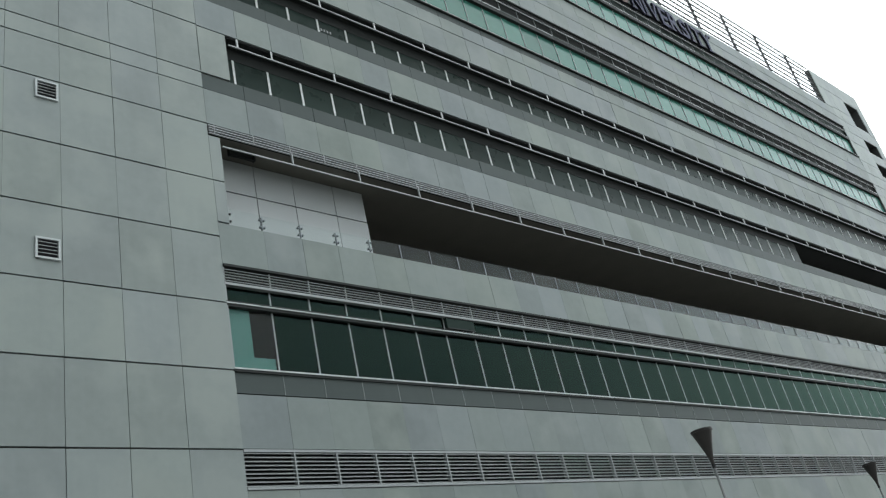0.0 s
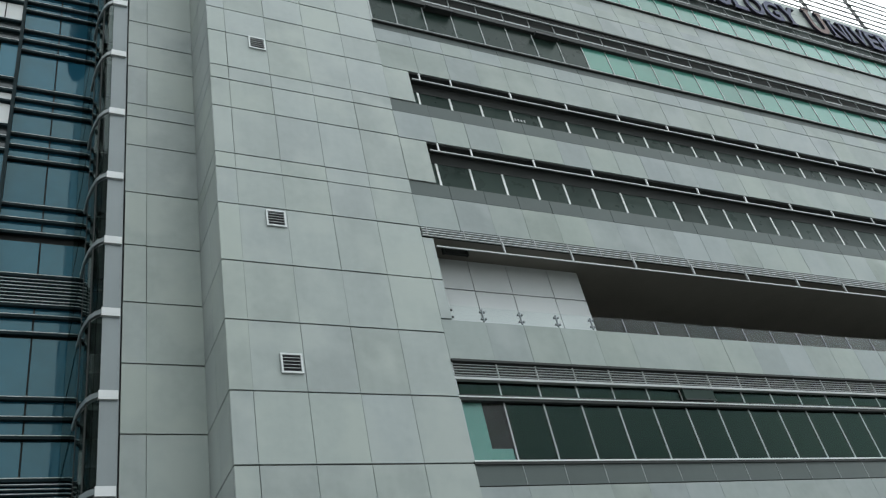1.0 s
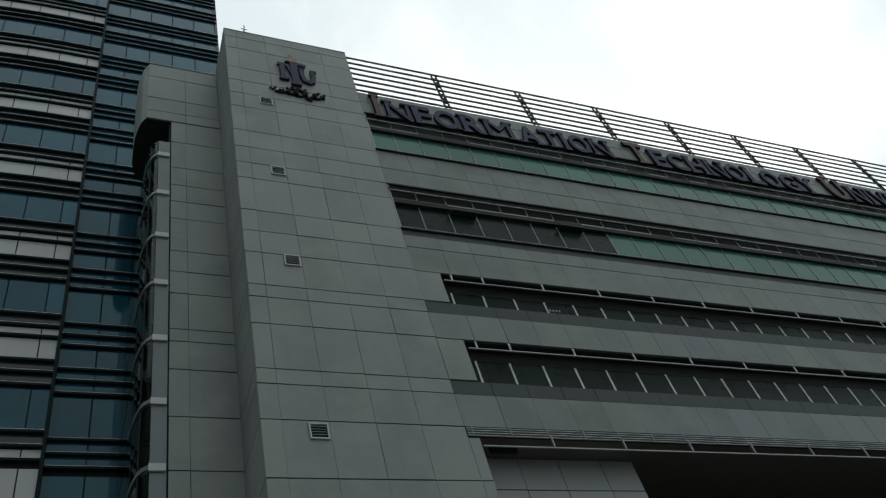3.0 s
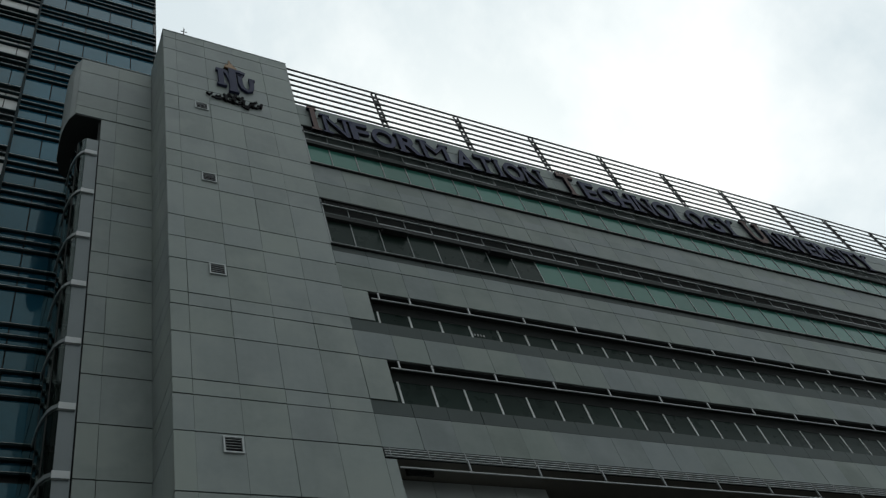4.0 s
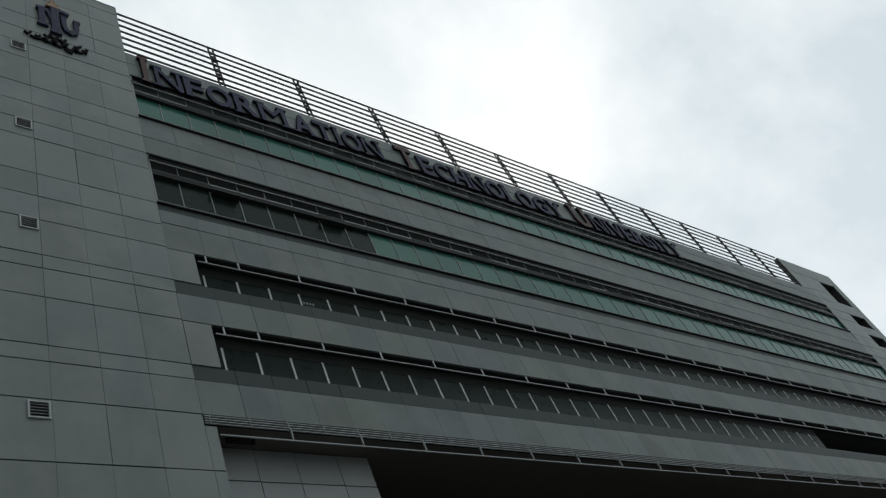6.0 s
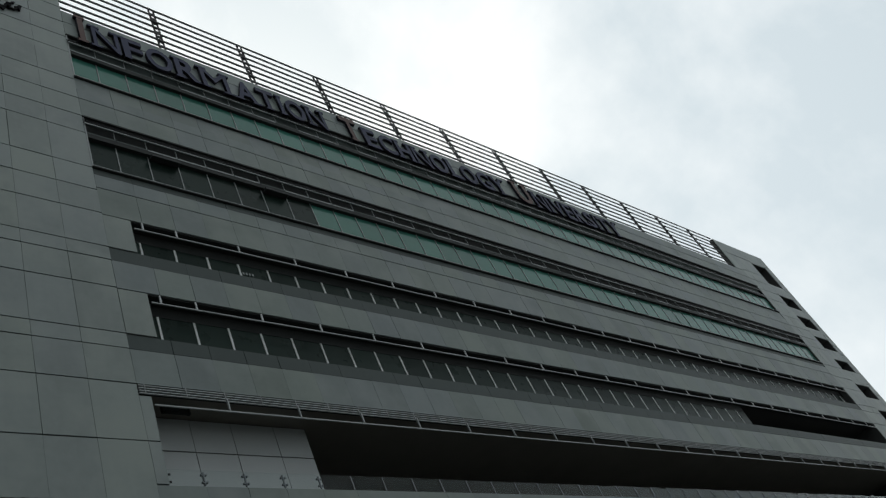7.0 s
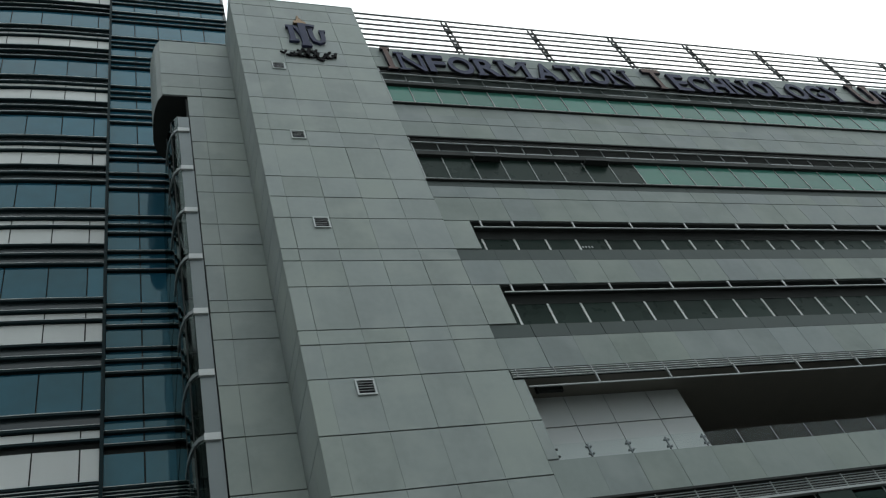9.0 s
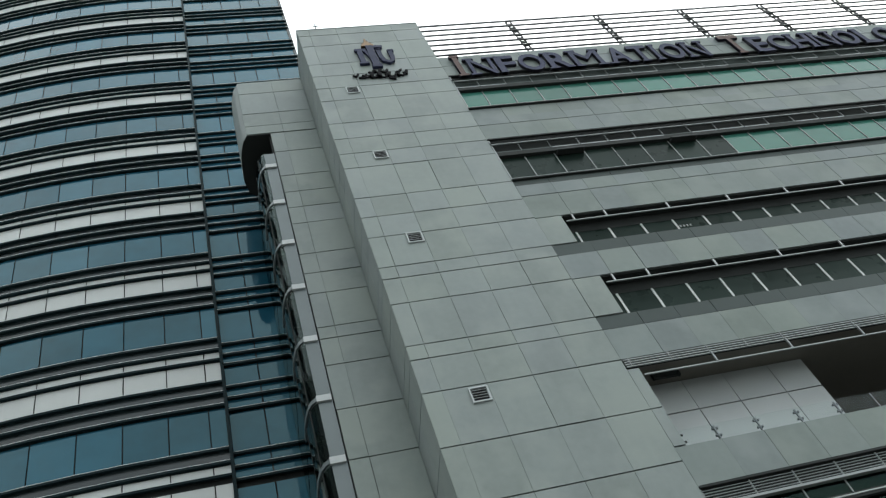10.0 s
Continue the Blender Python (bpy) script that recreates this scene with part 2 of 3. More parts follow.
def panels(parent, xs, zs, y=0.0, mat=M_PANEL, holes=(), name="panel", thick=0.045, gaps=(0.0025, 0.004, 0.009)):
    for x0, x1 in zip(xs, xs[1:]):
        for z0, z1 in zip(zs, zs[1:]):
            if any(a < (x0 + x1) / 2 < b and c < (z0 + z1) / 2 < d for a, b, c, d in holes):
                continue
            dy = random.uniform(-0.004, 0.004)
            g = random.choice(gaps)
            block(name, parent, x0 + g, x1 - g, y + dy, y + dy + thick, z0 + HGAP, z1 - HGAP, mat)


# ---------------------------------------------------------------- plan of the long front (front face at y = 0)
X0, X1, X2, X3 = 4.25, 9.66, 62.95, 69.95   # left block, window bays, right block
MOD = 1.145                                  # window module
START = 9.78
MODS = [X1] + [START + MOD * k for k in range(1, 46)] + [X2]
ROWS = [0.05, 1.75, 3.55, 5.35, 7.15, 8.97, 10.65, 12.43, 14.07, 15.82, 17.0, 17.53, 19.23, 20.33, 20.87, 22.35, 23.42, 24.51,
        26.33, 27.28, 28.3, 29.42, 31.16, 32.2, 33.24, 34.32, 36.07, 37.13, 37.77]
UPPER = [X1] + [9.57 + 1.13 * k for k in range(1, 47)] + [X2]   # module of the two upper strips
DEEP = 8.0

# ground
ground = tagged(part("ground", boxes((-900, 900, -900, 900, -0.4, -0.02)), M_ROAD), "dark asphalt ground of the street round the buildings", "ground", kind="structure")
pavement = tagged(part("pavement", boxes((-10, 72, -5.0, 0.0, -0.018, 0.05)), M_CONC), "raised concrete pavement along the panelled front", "pavement", kind="structure")

# unseen plain walls added beside and behind the viewer to block low sky light
M_UNSEEN = material("unseen_wall_render", (0.20, 0.205, 0.20), 0.8, 0, 0.25, 0.2, 0.05)
wall("wall_street_opposite", "unseen plain grey wall across the street, added to block low sky", (-42, 420, -46, -45, -0.02, 12), mat=M_UNSEEN)
wall("wall_street_left", "unseen plain tall grey wall at the street end, added to darken side faces", (-43, -42, -46, 4, -0.02, 62), mat=M_UNSEEN)

# blocks at both ends
wall_block = wall("wall_left_block", "flat block clad in grey panels with five small vents",
                  (X0 + 0.05, X1 - 0.01, 0.05, DEEP, 0, 37.7))
wall_right = wall("wall_right_block", "grey panelled end block with a column of small deep window openings",
                  (X2 + 0.01, 66.4, 0.05, DEEP, 0, 33.9), (68.9, X3 - 0.05, 0.05, DEEP, 0, 33.9), (66.4, 68.9, 1.0, DEEP, 0, 33.9),
                  (X2 + 0.01, 66.4, 0.05, 0.4, 33.9, 37.45), (68.9, X3 - 0.05, 0.05, 1.4, 33.9, 37.45), (66.4, 68.9, 1.0, 1.4, 33.9, 37.45))
wall_right_top = wall("wall_roof_end", "grey panelled roof end wall beside the open screen", (61.8, X2, 0.05, 0.35, 34.13, 37.45))
ENDWIN = [(33.5, 35.9), (31.0, 32.3), (28.8, 30.0), (26.6, 27.8), (24.3, 25.5), (21.9, 23.1), (19.5, 20.7), (17.2, 18.4)]
stack = [0.0] + [z for pair in reversed(ENDWIN) for z in pair] + [37.45]
for z0, z1 in zip(stack[::2], stack[1::2]):
    bmz = boxes((66.4, 68.9, 0.05, 1.0, z0, z1))
    part("infill", bmz, M_JOINT, wall_right)
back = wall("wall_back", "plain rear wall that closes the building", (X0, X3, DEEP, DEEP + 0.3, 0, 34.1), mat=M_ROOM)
roof = tagged(part("roof", boxes((X1, X2, 0.3, DEEP + 0.3, 33.6, 33.9)), M_ROOF), "flat grey roof behind the open screen", "roof", kind="structure")

# solid bands between the window strips: name, bottom, top, extra level joints
BANDS = [("wall_base", 0.0, 6.27, (2.1, 4.2)), ("wall_above_louvre", 7.15, 8.42, ()), ("wall_balcony_parapet", 11.66, 12.84, ()),
         ("wall_third_band", 15.82, 17.0, ()), ("wall_fourth_band", 19.2, 20.33, ()), ("wall_fifth_band", 22.3, 24.2, (23.55,)),
         ("wall_sixth_band", 27.25, 28.85, (28.3,)), ("wall_sign_band", 32.37, 34.13, (33.3,))]
bands = {}
for name, z0, z1, joints in BANDS:
    d0 = DEEP if name != "wall_sign_band" else 0.4
    bands[name] = wall(name, "long band of grey cladding panels with thin dark joints", (X1, X2, 0.05, d0, z0 + 0.01, z1))
# darker sill bands below the windows
SILLS = [("wall_sill_first", 8.42, 8.97), ("wall_sill_third", 17.0, 17.53), ("wall_sill_fourth", 20.33, 20.87),
         ("wall_sill_fifth", 24.2, 24.51), ("wall_sill_sixth", 28.85, 29.56)]
sills = {}
for name, z0, z1 in SILLS:
    sills[name] = wall(name, "grey sill band below a window strip", (X1, X2, 0.07, DEEP, z0, z1 - 0.004))


# ---------------------------------------------------------------- window strips
def strip_of_panes(parent, y, z0, z1, xs, mat_of, name="pane", thick=0.02, gap=0.03):
    for i, (a, b) in enumerate(zip(xs, xs[1:])):
        block(name, parent, a + gap, b - gap, y, y + thick, z0, z1, mat_of(i))


# first floor: louvre head, upper lights, transom, tall lights
w = thing("window_1", "long green-tinted ribbon window with white mullions and louvred head", "window", "structure", at=(0, 0, 0))
strip_of_panes(w, 0.13, 9.03, 10.62, MODS, lambda i: M_GLASS if i else M_CLEAR)
strip_of_panes(w, 0.13, 10.72, 11.14, MODS, lambda i: M_GLASS)
part("sill", boxes((X1, X2, -0.03, 0.2, 8.995, 9.03)), M_WHITE, w, "white window sill")
part("drip", boxes((X1, X2, -0.02, 0.06, 8.93, 8.992)), M_DARK, w)
part("transom", boxes((X1, X2, 0.0, 0.15, 10.655, 10.685)), M_WHITE, w, "white transom")
# Thin dark strip along the top of the transom.
part("transom_gasket", boxes((X1, X2, 0.0, 0.14, 10.689, 10.72)), M_DARK, w)
# Dark strip stands in for the shade under the transom.
part("transom_shadow_gap", boxes((X1, X2, 0.02, 0.15, 10.58, 10.652)), M_DARK, w)
part("head", boxes((X1, X2, 0.0, 0.2, 11.135, 11.20)), M_ALU, w)
part("cap", boxes((X1, X2, -0.06, 0.3, 11.60, 11.665)), M_DARK, w, "dark drip cap")
part("louvre_backing", boxes((X1, X2, 0.16, 0.3, 11.2, 11.6)), M_DARK, w)
for k in range(5):
    part("slat", boxes((X1, X2, 0.0, 0.022, 11.235 + 0.075 * k, 11.250 + 0.075 * k)), M_ALU, w)
for x in MODS[1:-1]:
    block("mullion", w, x - 0.02, x + 0.02, 0.122, 0.14, 9.03, 10.64, M_ALU)
    block("mullion_head", w, x - 0.018, x + 0.018, 0.122, 0.14, 10.72, 11.14, M_ALU)
    block("louvre_post", w, x - 0.016, x + 0.016, 0.02, 0.045, 11.2, 11.6, M_SLAT)
block("jamb", w, X1, X1 + 0.04, 0.02, 0.14, 9.03, 11.6, M_ALU)

# ground floor louvre band
lv = thing("louvre_band", "long band of grey ventilation louvres with slim posts", "louvre", "structure")
part("backing", boxes((X1, X2, 0.18, 0.3, 6.27, 7.15)), M_DARK, lv)
for k in range(9):
    z = 6.33 + 0.09 * k
    bm = bmesh.new()
    v = [bm.verts.new(p) for p in ((X1, 0.0, z), (X2, 0.0, z), (X2, 0.09, z + 0.05), (X1, 0.09, z + 0.05),
                                   (X1, 0.0, z + 0.016), (X2, 0.0, z + 0.016), (X2, 0.09, z + 0.066), (X1, 0.09, z + 0.066))]
    for f in ((0, 1, 2, 3), (7, 6, 5, 4), (0, 4, 5, 1), (1, 5, 6, 2), (2, 6, 7, 3), (3, 7, 4, 0)):
        bm.faces.new([v[i] for i in f])
    part("slat", bm, M_ALU, lv)
part("top_rail", boxes((X1, X2, -0.02, 0.12, 7.09, 7.15)), M_ALU, lv)
part("bottom_rail", boxes((X1, X2, -0.02, 0.12, 6.27, 6.32)), M_ALU, lv)
for x in MODS[1:-1]:
    block("post", lv, x - 0.02, x + 0.02, -0.015, 0.1, 6.32, 7.09, M_ALU)

# open balcony floor
INF = 15.42                      # right end of the pale infill wall
infill = wall("wall_balcony_infill", "pale panelled wall set back behind a glass balustrade", (X1, INF, 1.15, DEEP, 12.84, 15.7))
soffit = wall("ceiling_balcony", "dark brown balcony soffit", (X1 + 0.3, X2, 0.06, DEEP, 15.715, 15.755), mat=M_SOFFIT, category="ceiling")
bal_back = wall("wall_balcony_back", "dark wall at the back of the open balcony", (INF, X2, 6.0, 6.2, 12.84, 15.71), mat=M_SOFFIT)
jamb = wall("wall_balcony_jamb", "grey panelled jamb of the balcony opening", (X1, 9.99, 0.05, 1.2, 12.85, 15.7))
shade = thing("balcony_sunshade", "slim pale grey metal bars across the head of the balcony opening", "sunshade")
for k in range(4):
    z = 15.50 + 0.082 * k
    part("bar", boxes((X1 + 0.02, X2, -0.035, 0.0, z, z + 0.028)), M_ALU if k == 0 else M_SLAT, shade)
part("lower_bar", boxes((9.99, X2, -0.10, -0.06, 15.10, 15.14)), M_ALU, shade)
part("fascia", boxes((X1 + 0.02, X2, 0.012, 0.05, 15.50, 15.815)), M_DARK, shade, "dark backing behind the bars")
for k in range(0, 46):
    x = START + 0.05 + MOD * k
    block("tie", shade, x - 0.015, x + 0.015, -0.045, -0.035, 15.49, 15.80, M_ALU)
    if k % 2 == 1:
        block("post", shade, x + MOD - 0.02, x + MOD + 0.02, -0.10, -0.05, 15.12, 15.52, M_ALU)
lamp_b = thing("soffit_fitting", "small dark fitting fixed below the balcony soffit", "fitting")
part("body", boxes((10.65, 11.35, 0.55, 0.75, 15.62, 15.71)), M_DARK, lamp_b)
part("bracket", boxes((10.6, 10.65, 0.6, 0.7, 15.5, 15.71), (11.35, 11.4, 0.6, 0.7, 15.5, 15.71), (10.6, 11.4, 0.62, 0.68, 15.5, 15.54)), M_DARK, lamp_b)

bal = thing("balustrade", "frameless glass balustrade held by steel brackets above the parapet", "balustrade")
XB = [9.99] + MODS[1:]
strip_of_panes(bal, 0.06, 12.86, 13.33, XB, lambda i: M_CLEAR, gap=0.006, thick=0.015)
for x in XB[1:-1]:
    if x > 15:
        part("post", boxes((x - 0.012, x + 0.012, 0.035, 0.06, 12.86, 13.30)), M_ALU, bal)
        continue
    bm = boxes((x - 0.05, x + 0.05, 0.02, 0.055, 12.93, 12.96), (x - 0.05, x + 0.05, 0.02, 0.055, 13.14, 13.17),
               (x - 0.014, x + 0.014, 0.01, 0.05, 12.86, 13.24))
    for dx in (-0.06, 0.06):
        for z in (12.945, 13.155):
            box(bm, x + dx - 0.018, x + dx + 0.018, -0.005, 0.058, z - 0.022, z + 0.022)
    part("bracket", bm, M_FRONT, bal)
for z in (12.93, 13.14):
    part("clip", boxes((9.99, 10.06, 0.02, 0.058, z, z + 0.04)), M_DARK, bal)


# two strips of recessed windows with white fins
def recessed(index, z0, z1, x_end):
    w = thing("window_%d" % index, "deep recessed window strip with white upright fins and a light bar", "window", "structure")
    xs = [10.97 + MOD * k for k in range(0, 47)]
    xs = [x for x in xs if x < x_end - 0.3] + [x_end]
    top = z1 - 0.43
    # The recess's shade is put into the near-black colour of this soffit.
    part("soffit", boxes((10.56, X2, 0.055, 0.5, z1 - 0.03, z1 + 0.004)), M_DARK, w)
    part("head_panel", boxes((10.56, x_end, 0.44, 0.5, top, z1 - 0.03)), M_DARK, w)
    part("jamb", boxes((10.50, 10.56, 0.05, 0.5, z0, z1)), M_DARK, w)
    strip_of_panes(w, 0.45, z0 - 0.02, top, [10.56] + xs, lambda i: M_DIM, gap=0.02)
    for x in xs[:-1]:
        block("fin", w, x - 0.034, x + 0.034, 0.428, 0.45, z0, top, M_FLAT)
    part("bar", boxes((10.62, X2, -0.01, 0.03, z1 - 0.35, z1 - 0.31)), M_ALU, w)
    for k, x in enumerate([10.91 + 1.125 * j for j in range(46)]):
        if k in (0, 1) or k % 2 == 1:
            block("hanger", w, x - 0.025, x + 0.025, -0.01, 0.03, z1 - 0.31, z1 - 0.01, M_WHITE)
    return w


w4 = recessed(2, 17.53, 19.2, 45.1)
w3 = recessed(3, 20.87, 22.3, 62.9)
for nm, z0, z1 in (("wall_jamb_third", 17.53, 19.2), ("wall_jamb_fourth", 20.87, 22.3)):
    wall(nm, "grey panelled jamb beside a recessed window strip", (X1, 10.5, 0.05, DEEP, z0, z1))


# two upper strips with green panes below dark sunshades
def green(index, z0, zg, z1, dark_to):
    w = thing("window_%d" % index, "long strip of sea-green glass panes below a dark louvred sunshade", "window", "structure")
    strip_of_panes(w, 0.14, z0 + 0.05, zg, UPPER, lambda i: M_DIM if i < dark_to else M_TEAL)
    part("sill", boxes((X1, X2, -0.06, 0.16, z0, z0 + 0.05)), M_DARK, w, "dark window sill")
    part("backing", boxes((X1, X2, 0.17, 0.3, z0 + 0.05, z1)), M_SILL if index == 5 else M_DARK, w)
    part("sill_edge", boxes((X1, X2, -0.065, 0.10, z0 + 0.05, z0 + 0.075)), M_ALU, w)
    part("head", boxes((X1, X2, 0.0, 0.16, zg, zg + 0.22)), M_DARK, w)
    for a, b in zip(UPPER, UPPER[1:]):
        block("head_strip", w, a + 0.03, b - 0.03, 0.02, 0.10, zg + 0.225, zg + 0.31, M_ALU if random.random() < 0.7 else M_SILL)
    part("light_line", boxes((X1, X2, -0.07, -0.03, zg + 0.665, zg + 0.70)), M_ALU, w, "thin pale metal edge")
    for k in range(4):
        part("slat", boxes((X1, X2, -0.05 + 0.02 * k, -0.01 + 0.02 * k, zg + 0.74 + 0.09 * k, zg + 0.765 + 0.09 * k)), M_DARK, w)
    part("cap", boxes((X1, X2, -0.05, 0.2, z1 - 0.07, z1)), M_DARK, w)
    for x in UPPER[1:-1]:
        block("mullion", w, x - 0.018, x + 0.018, 0.118, 0.14, z0 + 0.05, zg, M_ALU)
        block("tie", w, x - 0.012, x + 0.012, 0.03, 0.06, zg + 0.31, zg + 0.74, M_ALU)
    block("jamb", w, X1, X1 + 0.05, -0.01, 0.16, z0 + 0.05, z1 - 0.07, M_ALU)
    return w


w2 = green(4, 24.51, 26.12, 27.25, 8)
w1 = green(5, 29.56, 31.12, 32.37, 0)
# vents that stand open at the head of the dark panes
for k in (2, 6):
    sash = thing("open_sash", "dark top-hung window sash standing open", "window sash", group="open sashes")
    a, b = UPPER[k], UPPER[k + 1]
    part("leaf", sweep([(a + 0.03, -0.12), (b - 0.03, -0.12), (b - 0.03, 0.13), (a + 0.03, 0.13)], 25.98, 26.03), M_DARK, sash)
    part("frame", boxes((a + 0.03, b - 0.03, -0.14, -0.10, 25.94, 26.02), (a + 0.03, a + 0.07, -0.10, 0.02, 25.94, 25.98),
                        (b - 0.07, b - 0.03, -0.10, 0.02, 25.94, 25.98)), M_RAIL, sash)
sash = thing("open_sash", "small top light of the ribbon window standing open", "window sash", group="open sashes")
part("leaf", sweep([(MODS[6] + 0.03, 0.02), (MODS[7] - 0.03, 0.02), (MODS[7] - 0.03, 0.12), (MODS[6] + 0.03, 0.12)], 10.80, 11.10), M_DIM, sash)
part("frame", boxes((MODS[6] + 0.02, MODS[7] - 0.02, 0.0, 0.03, 10.76, 10.80), (MODS[6] + 0.02, MODS[7] - 0.02, 0.0, 0.03, 11.10, 11.13)), M_DARK, sash)
note = thing("window_sticker", "small row of pale marks stuck on a window pane", "sticker")
for k in range(4):
    block("mark", note, 14.50 + 0.12 * k, 14.56 + 0.12 * k, 0.438, 0.445, 21.44, 21.54, M_SLAT)
curtain = thing("curtain", "teal blind hanging behind the first pane of the ribbon window", "blind")
part("cloth", boxes((9.75, 10.32, 0.17, 0.2, 9.0, 11.1), (10.32, 10.88, 0.17, 0.2, 9.0, 9.40)), M_BLIND, curtain)


# ---------------------------------------------------------------- roof screen, sign, crest
screen = thing("roof_screen", "open roof screen of dark level rails on flat posts", "screen")
for k in range(7):
    z = 34.50 + 0.505 * k
    part("rail", boxes((X1, 61.8, 0.09, 0.14, z - 0.02, z + 0.085)), M_RAIL, screen)
for k in range(12):
    x = 14.02 + 4.44 * k
    if x < 61.5:
        bm = boxes((x - 0.14, x - 0.09, 0.14, 0.21, 34.1, 37.58), (x + 0.09, x + 0.14, 0.14, 0.21, 34.1, 37.58))
        for j in range(9):
            box(bm, x - 0.09, x + 0.09, 0.15, 0.19, 34.2 + 0.37 * j, 34.36 + 0.37 * j)
        part("post", bm, M_RAIL, screen)

SERIF = {"I": ((.5,), (.5,)), "N": ((.10,), (.10, .9)), "F": ((.12,), (.1,)), "R": ((.12, .92), (.1,)), "M": ((.08, .92), (.08, .92)),
         "A": ((.06, .94), ()), "T": ((.5,), ()), "E": ((.1,), (.1,)), "H": ((.1, .9), (.1, .9)), "L": ((.1,), (.1,)),
         "Y": ((.5,), (.08, .92)), "U": ((), (.1, .9)), "V": ((), (.06, .94))}


def letter(ch, x0, x1, z0, z1, mat, parent):
    """One raised letter, fitted between x0..x1 and z0..z1, with slab serifs."""
    cu = bpy.data.curves.new("glyph", "FONT")
    cu.body, cu.extrude, cu.offset, cu.resolution_u = ch, 0.05, 0.0 if ch in "MNV" else 0.022, 4
    tmp = bpy.data.objects.new("glyph", cu)
    scene.collection.objects.link(tmp)
    me = bpy.data.meshes.new_from_object(tmp.evaluated_get(bpy.context.evaluated_depsgraph_get()))
    bpy.data.objects.remove(tmp)
    bm = bmesh.new()
    bm.from_mesh(me)
    bpy.data.meshes.remove(me)
    lo = Vector([min(v.co[i] for v in bm.verts) for i in range(3)])
    hi = Vector([max(v.co[i] for v in bm.verts) for i in range(3)])
    for v in bm.verts:
        u = (v.co - lo)
        v.co = (x0 + u.x / (hi.x - lo.x) * (x1 - x0), -0.02 - u.z / (hi.z - lo.z) * 0.13, z0 + u.y / (hi.y - lo.y) * (z1 - z0))
    low, high = SERIF.get(ch, ((), ()))
    t, s = (z1 - z0) * 0.085, min(0.24, (x1 - x0) * (0.13 if ch in "FE" else 0.21)) if ch != "I" else (x1 - x0) * 0.5
    if ch == "I":
        for v in bm.verts:
            v.co.x = (x0 + x1) / 2 + (v.co.x - (x0 + x1) / 2) * 0.55
    for frac, z in [(f, z0) for f in low] + [(f, z1 - t) for f in high]:
        x = x0 + frac * (x1 - x0)
        box(bm, x - s, x + s, -0.158, -0.02, z, z + t)
    ob = part("letter", bm, mat, parent)
    ob.data.materials.append(M_RETURN)
    for p in ob.data.polygons:
        p.material_index = 1 if abs(p.normal.y) < 0.5 else 0


sign = thing("roof_sign", "raised navy capital letters with brown-red initials on the parapet", "sign")
WIDE = {"I": 0.42, "M": 1.25, "N": 1.05, "O": 1.1, "A": 1.08, "T": 0.95, "C": 1.0, "G": 1.05, "E": 0.85, "L": 0.85, "F": 0.85, "S": 0.8}


def word(text, x0, x1, z0, z1, mat):
    total = sum(WIDE.get(c, 1.0) for c in text)
    unit, x = (x1 - x0) / total, x0
    for c in text:
        wd = WIDE.get(c, 1.0) * unit
        letter(c, x + 0.06 * unit, x + wd - 0.06 * unit, z0, z1, mat, sign)
        x += wd


LOW, TALL, INITIAL = 32.06, 33.54, 33.88
word("I", 9.98, 10.54, LOW, INITIAL, M_REDL)
word("NFORM", 10.60, 16.60, LOW, TALL, M_BLUEL)
word("ATION", 16.80, 21.65, LOW, TALL, M_BLUEL)
word("T", 22.62, 23.72, LOW, INITIAL, M_REDL)
word("ECHNOLOGY", 23.86, 34.1, LOW, TALL, M_BLUEL)
word("U", 34.95, 36.3, LOW, INITIAL, M_REDL)
word("NIVERSITY", 36.45, 44.95, LOW, TALL, M_BLUEL)


def stroke(bm, pts, wide, y0, y1):
    """A flat bar that follows a line of points in the wall's plane."""
    rows = []
    for i, p in enumerate(pts):
        a, b = Vector(pts[max(i - 1, 0)]), Vector(pts[min(i + 1, len(pts) - 1)])
        d = (b - a).normalized()
        nrm = Vector((-d.y, d.x)) * (wide / 2)
        rows.append([bm.verts.new((p[0] + s * nrm.x, y, p[1] + s * nrm.y)) for y in (y0, y1) for s in (-1, 1)])
    for r, q in zip(rows, rows[1:]):
        for i, j in ((0, 1), (1, 3), (3, 2), (2, 0)):
            bm.faces.new((r[i], r[j], q[j], q[i]))
    for r in (rows[0], rows[-1]):
        bm.faces.new((r[0], r[1], r[3], r[2]))
    return bm


crest = thing("wall_crest", "raised navy crest with a gilded crown and black script below", "crest", at=(-0.12, 0, 0.07))
F0, F1 = -0.13, -0.02
bm = bmesh.new()
stroke(bm, [(6.62, 33.95), (6.63, 35.0)], 0.22, F0, F1)
box(bm, 6.44, 6.84, F0, F1, 33.80, 33.95)
box(bm, 6.44, 6.72, F0, F1, 35.0, 35.2)
part("pillar", bm, M_BLUEL, crest)
bm = bmesh.new()
stroke(bm, [(6.60, 35.15), (6.78, 35.12), (6.92, 34.9), (7.0, 34.5), (7.05, 34.2)], 0.17, F0 + 0.01, F1)
part("left_arm", bm, M_BLUEL, crest)
bm = bmesh.new()
stroke(bm, [(7.12, 35.42), (7.10, 34.6), (7.10, 33.6)], 0.30, F0 - 0.02, F1)
box(bm, 6.90, 7.31, F0 - 0.02, F1, 33.42, 33.62)
part("stem", bm, M_BLUEL, crest)
bm = bmesh.new()
stroke(bm, [(7.18, 35.28), (7.42, 35.34), (7.66, 35.26)], 0.20, F0, F1)
part("right_arm", bm, M_BLUEL, crest)
bm = bmesh.new()
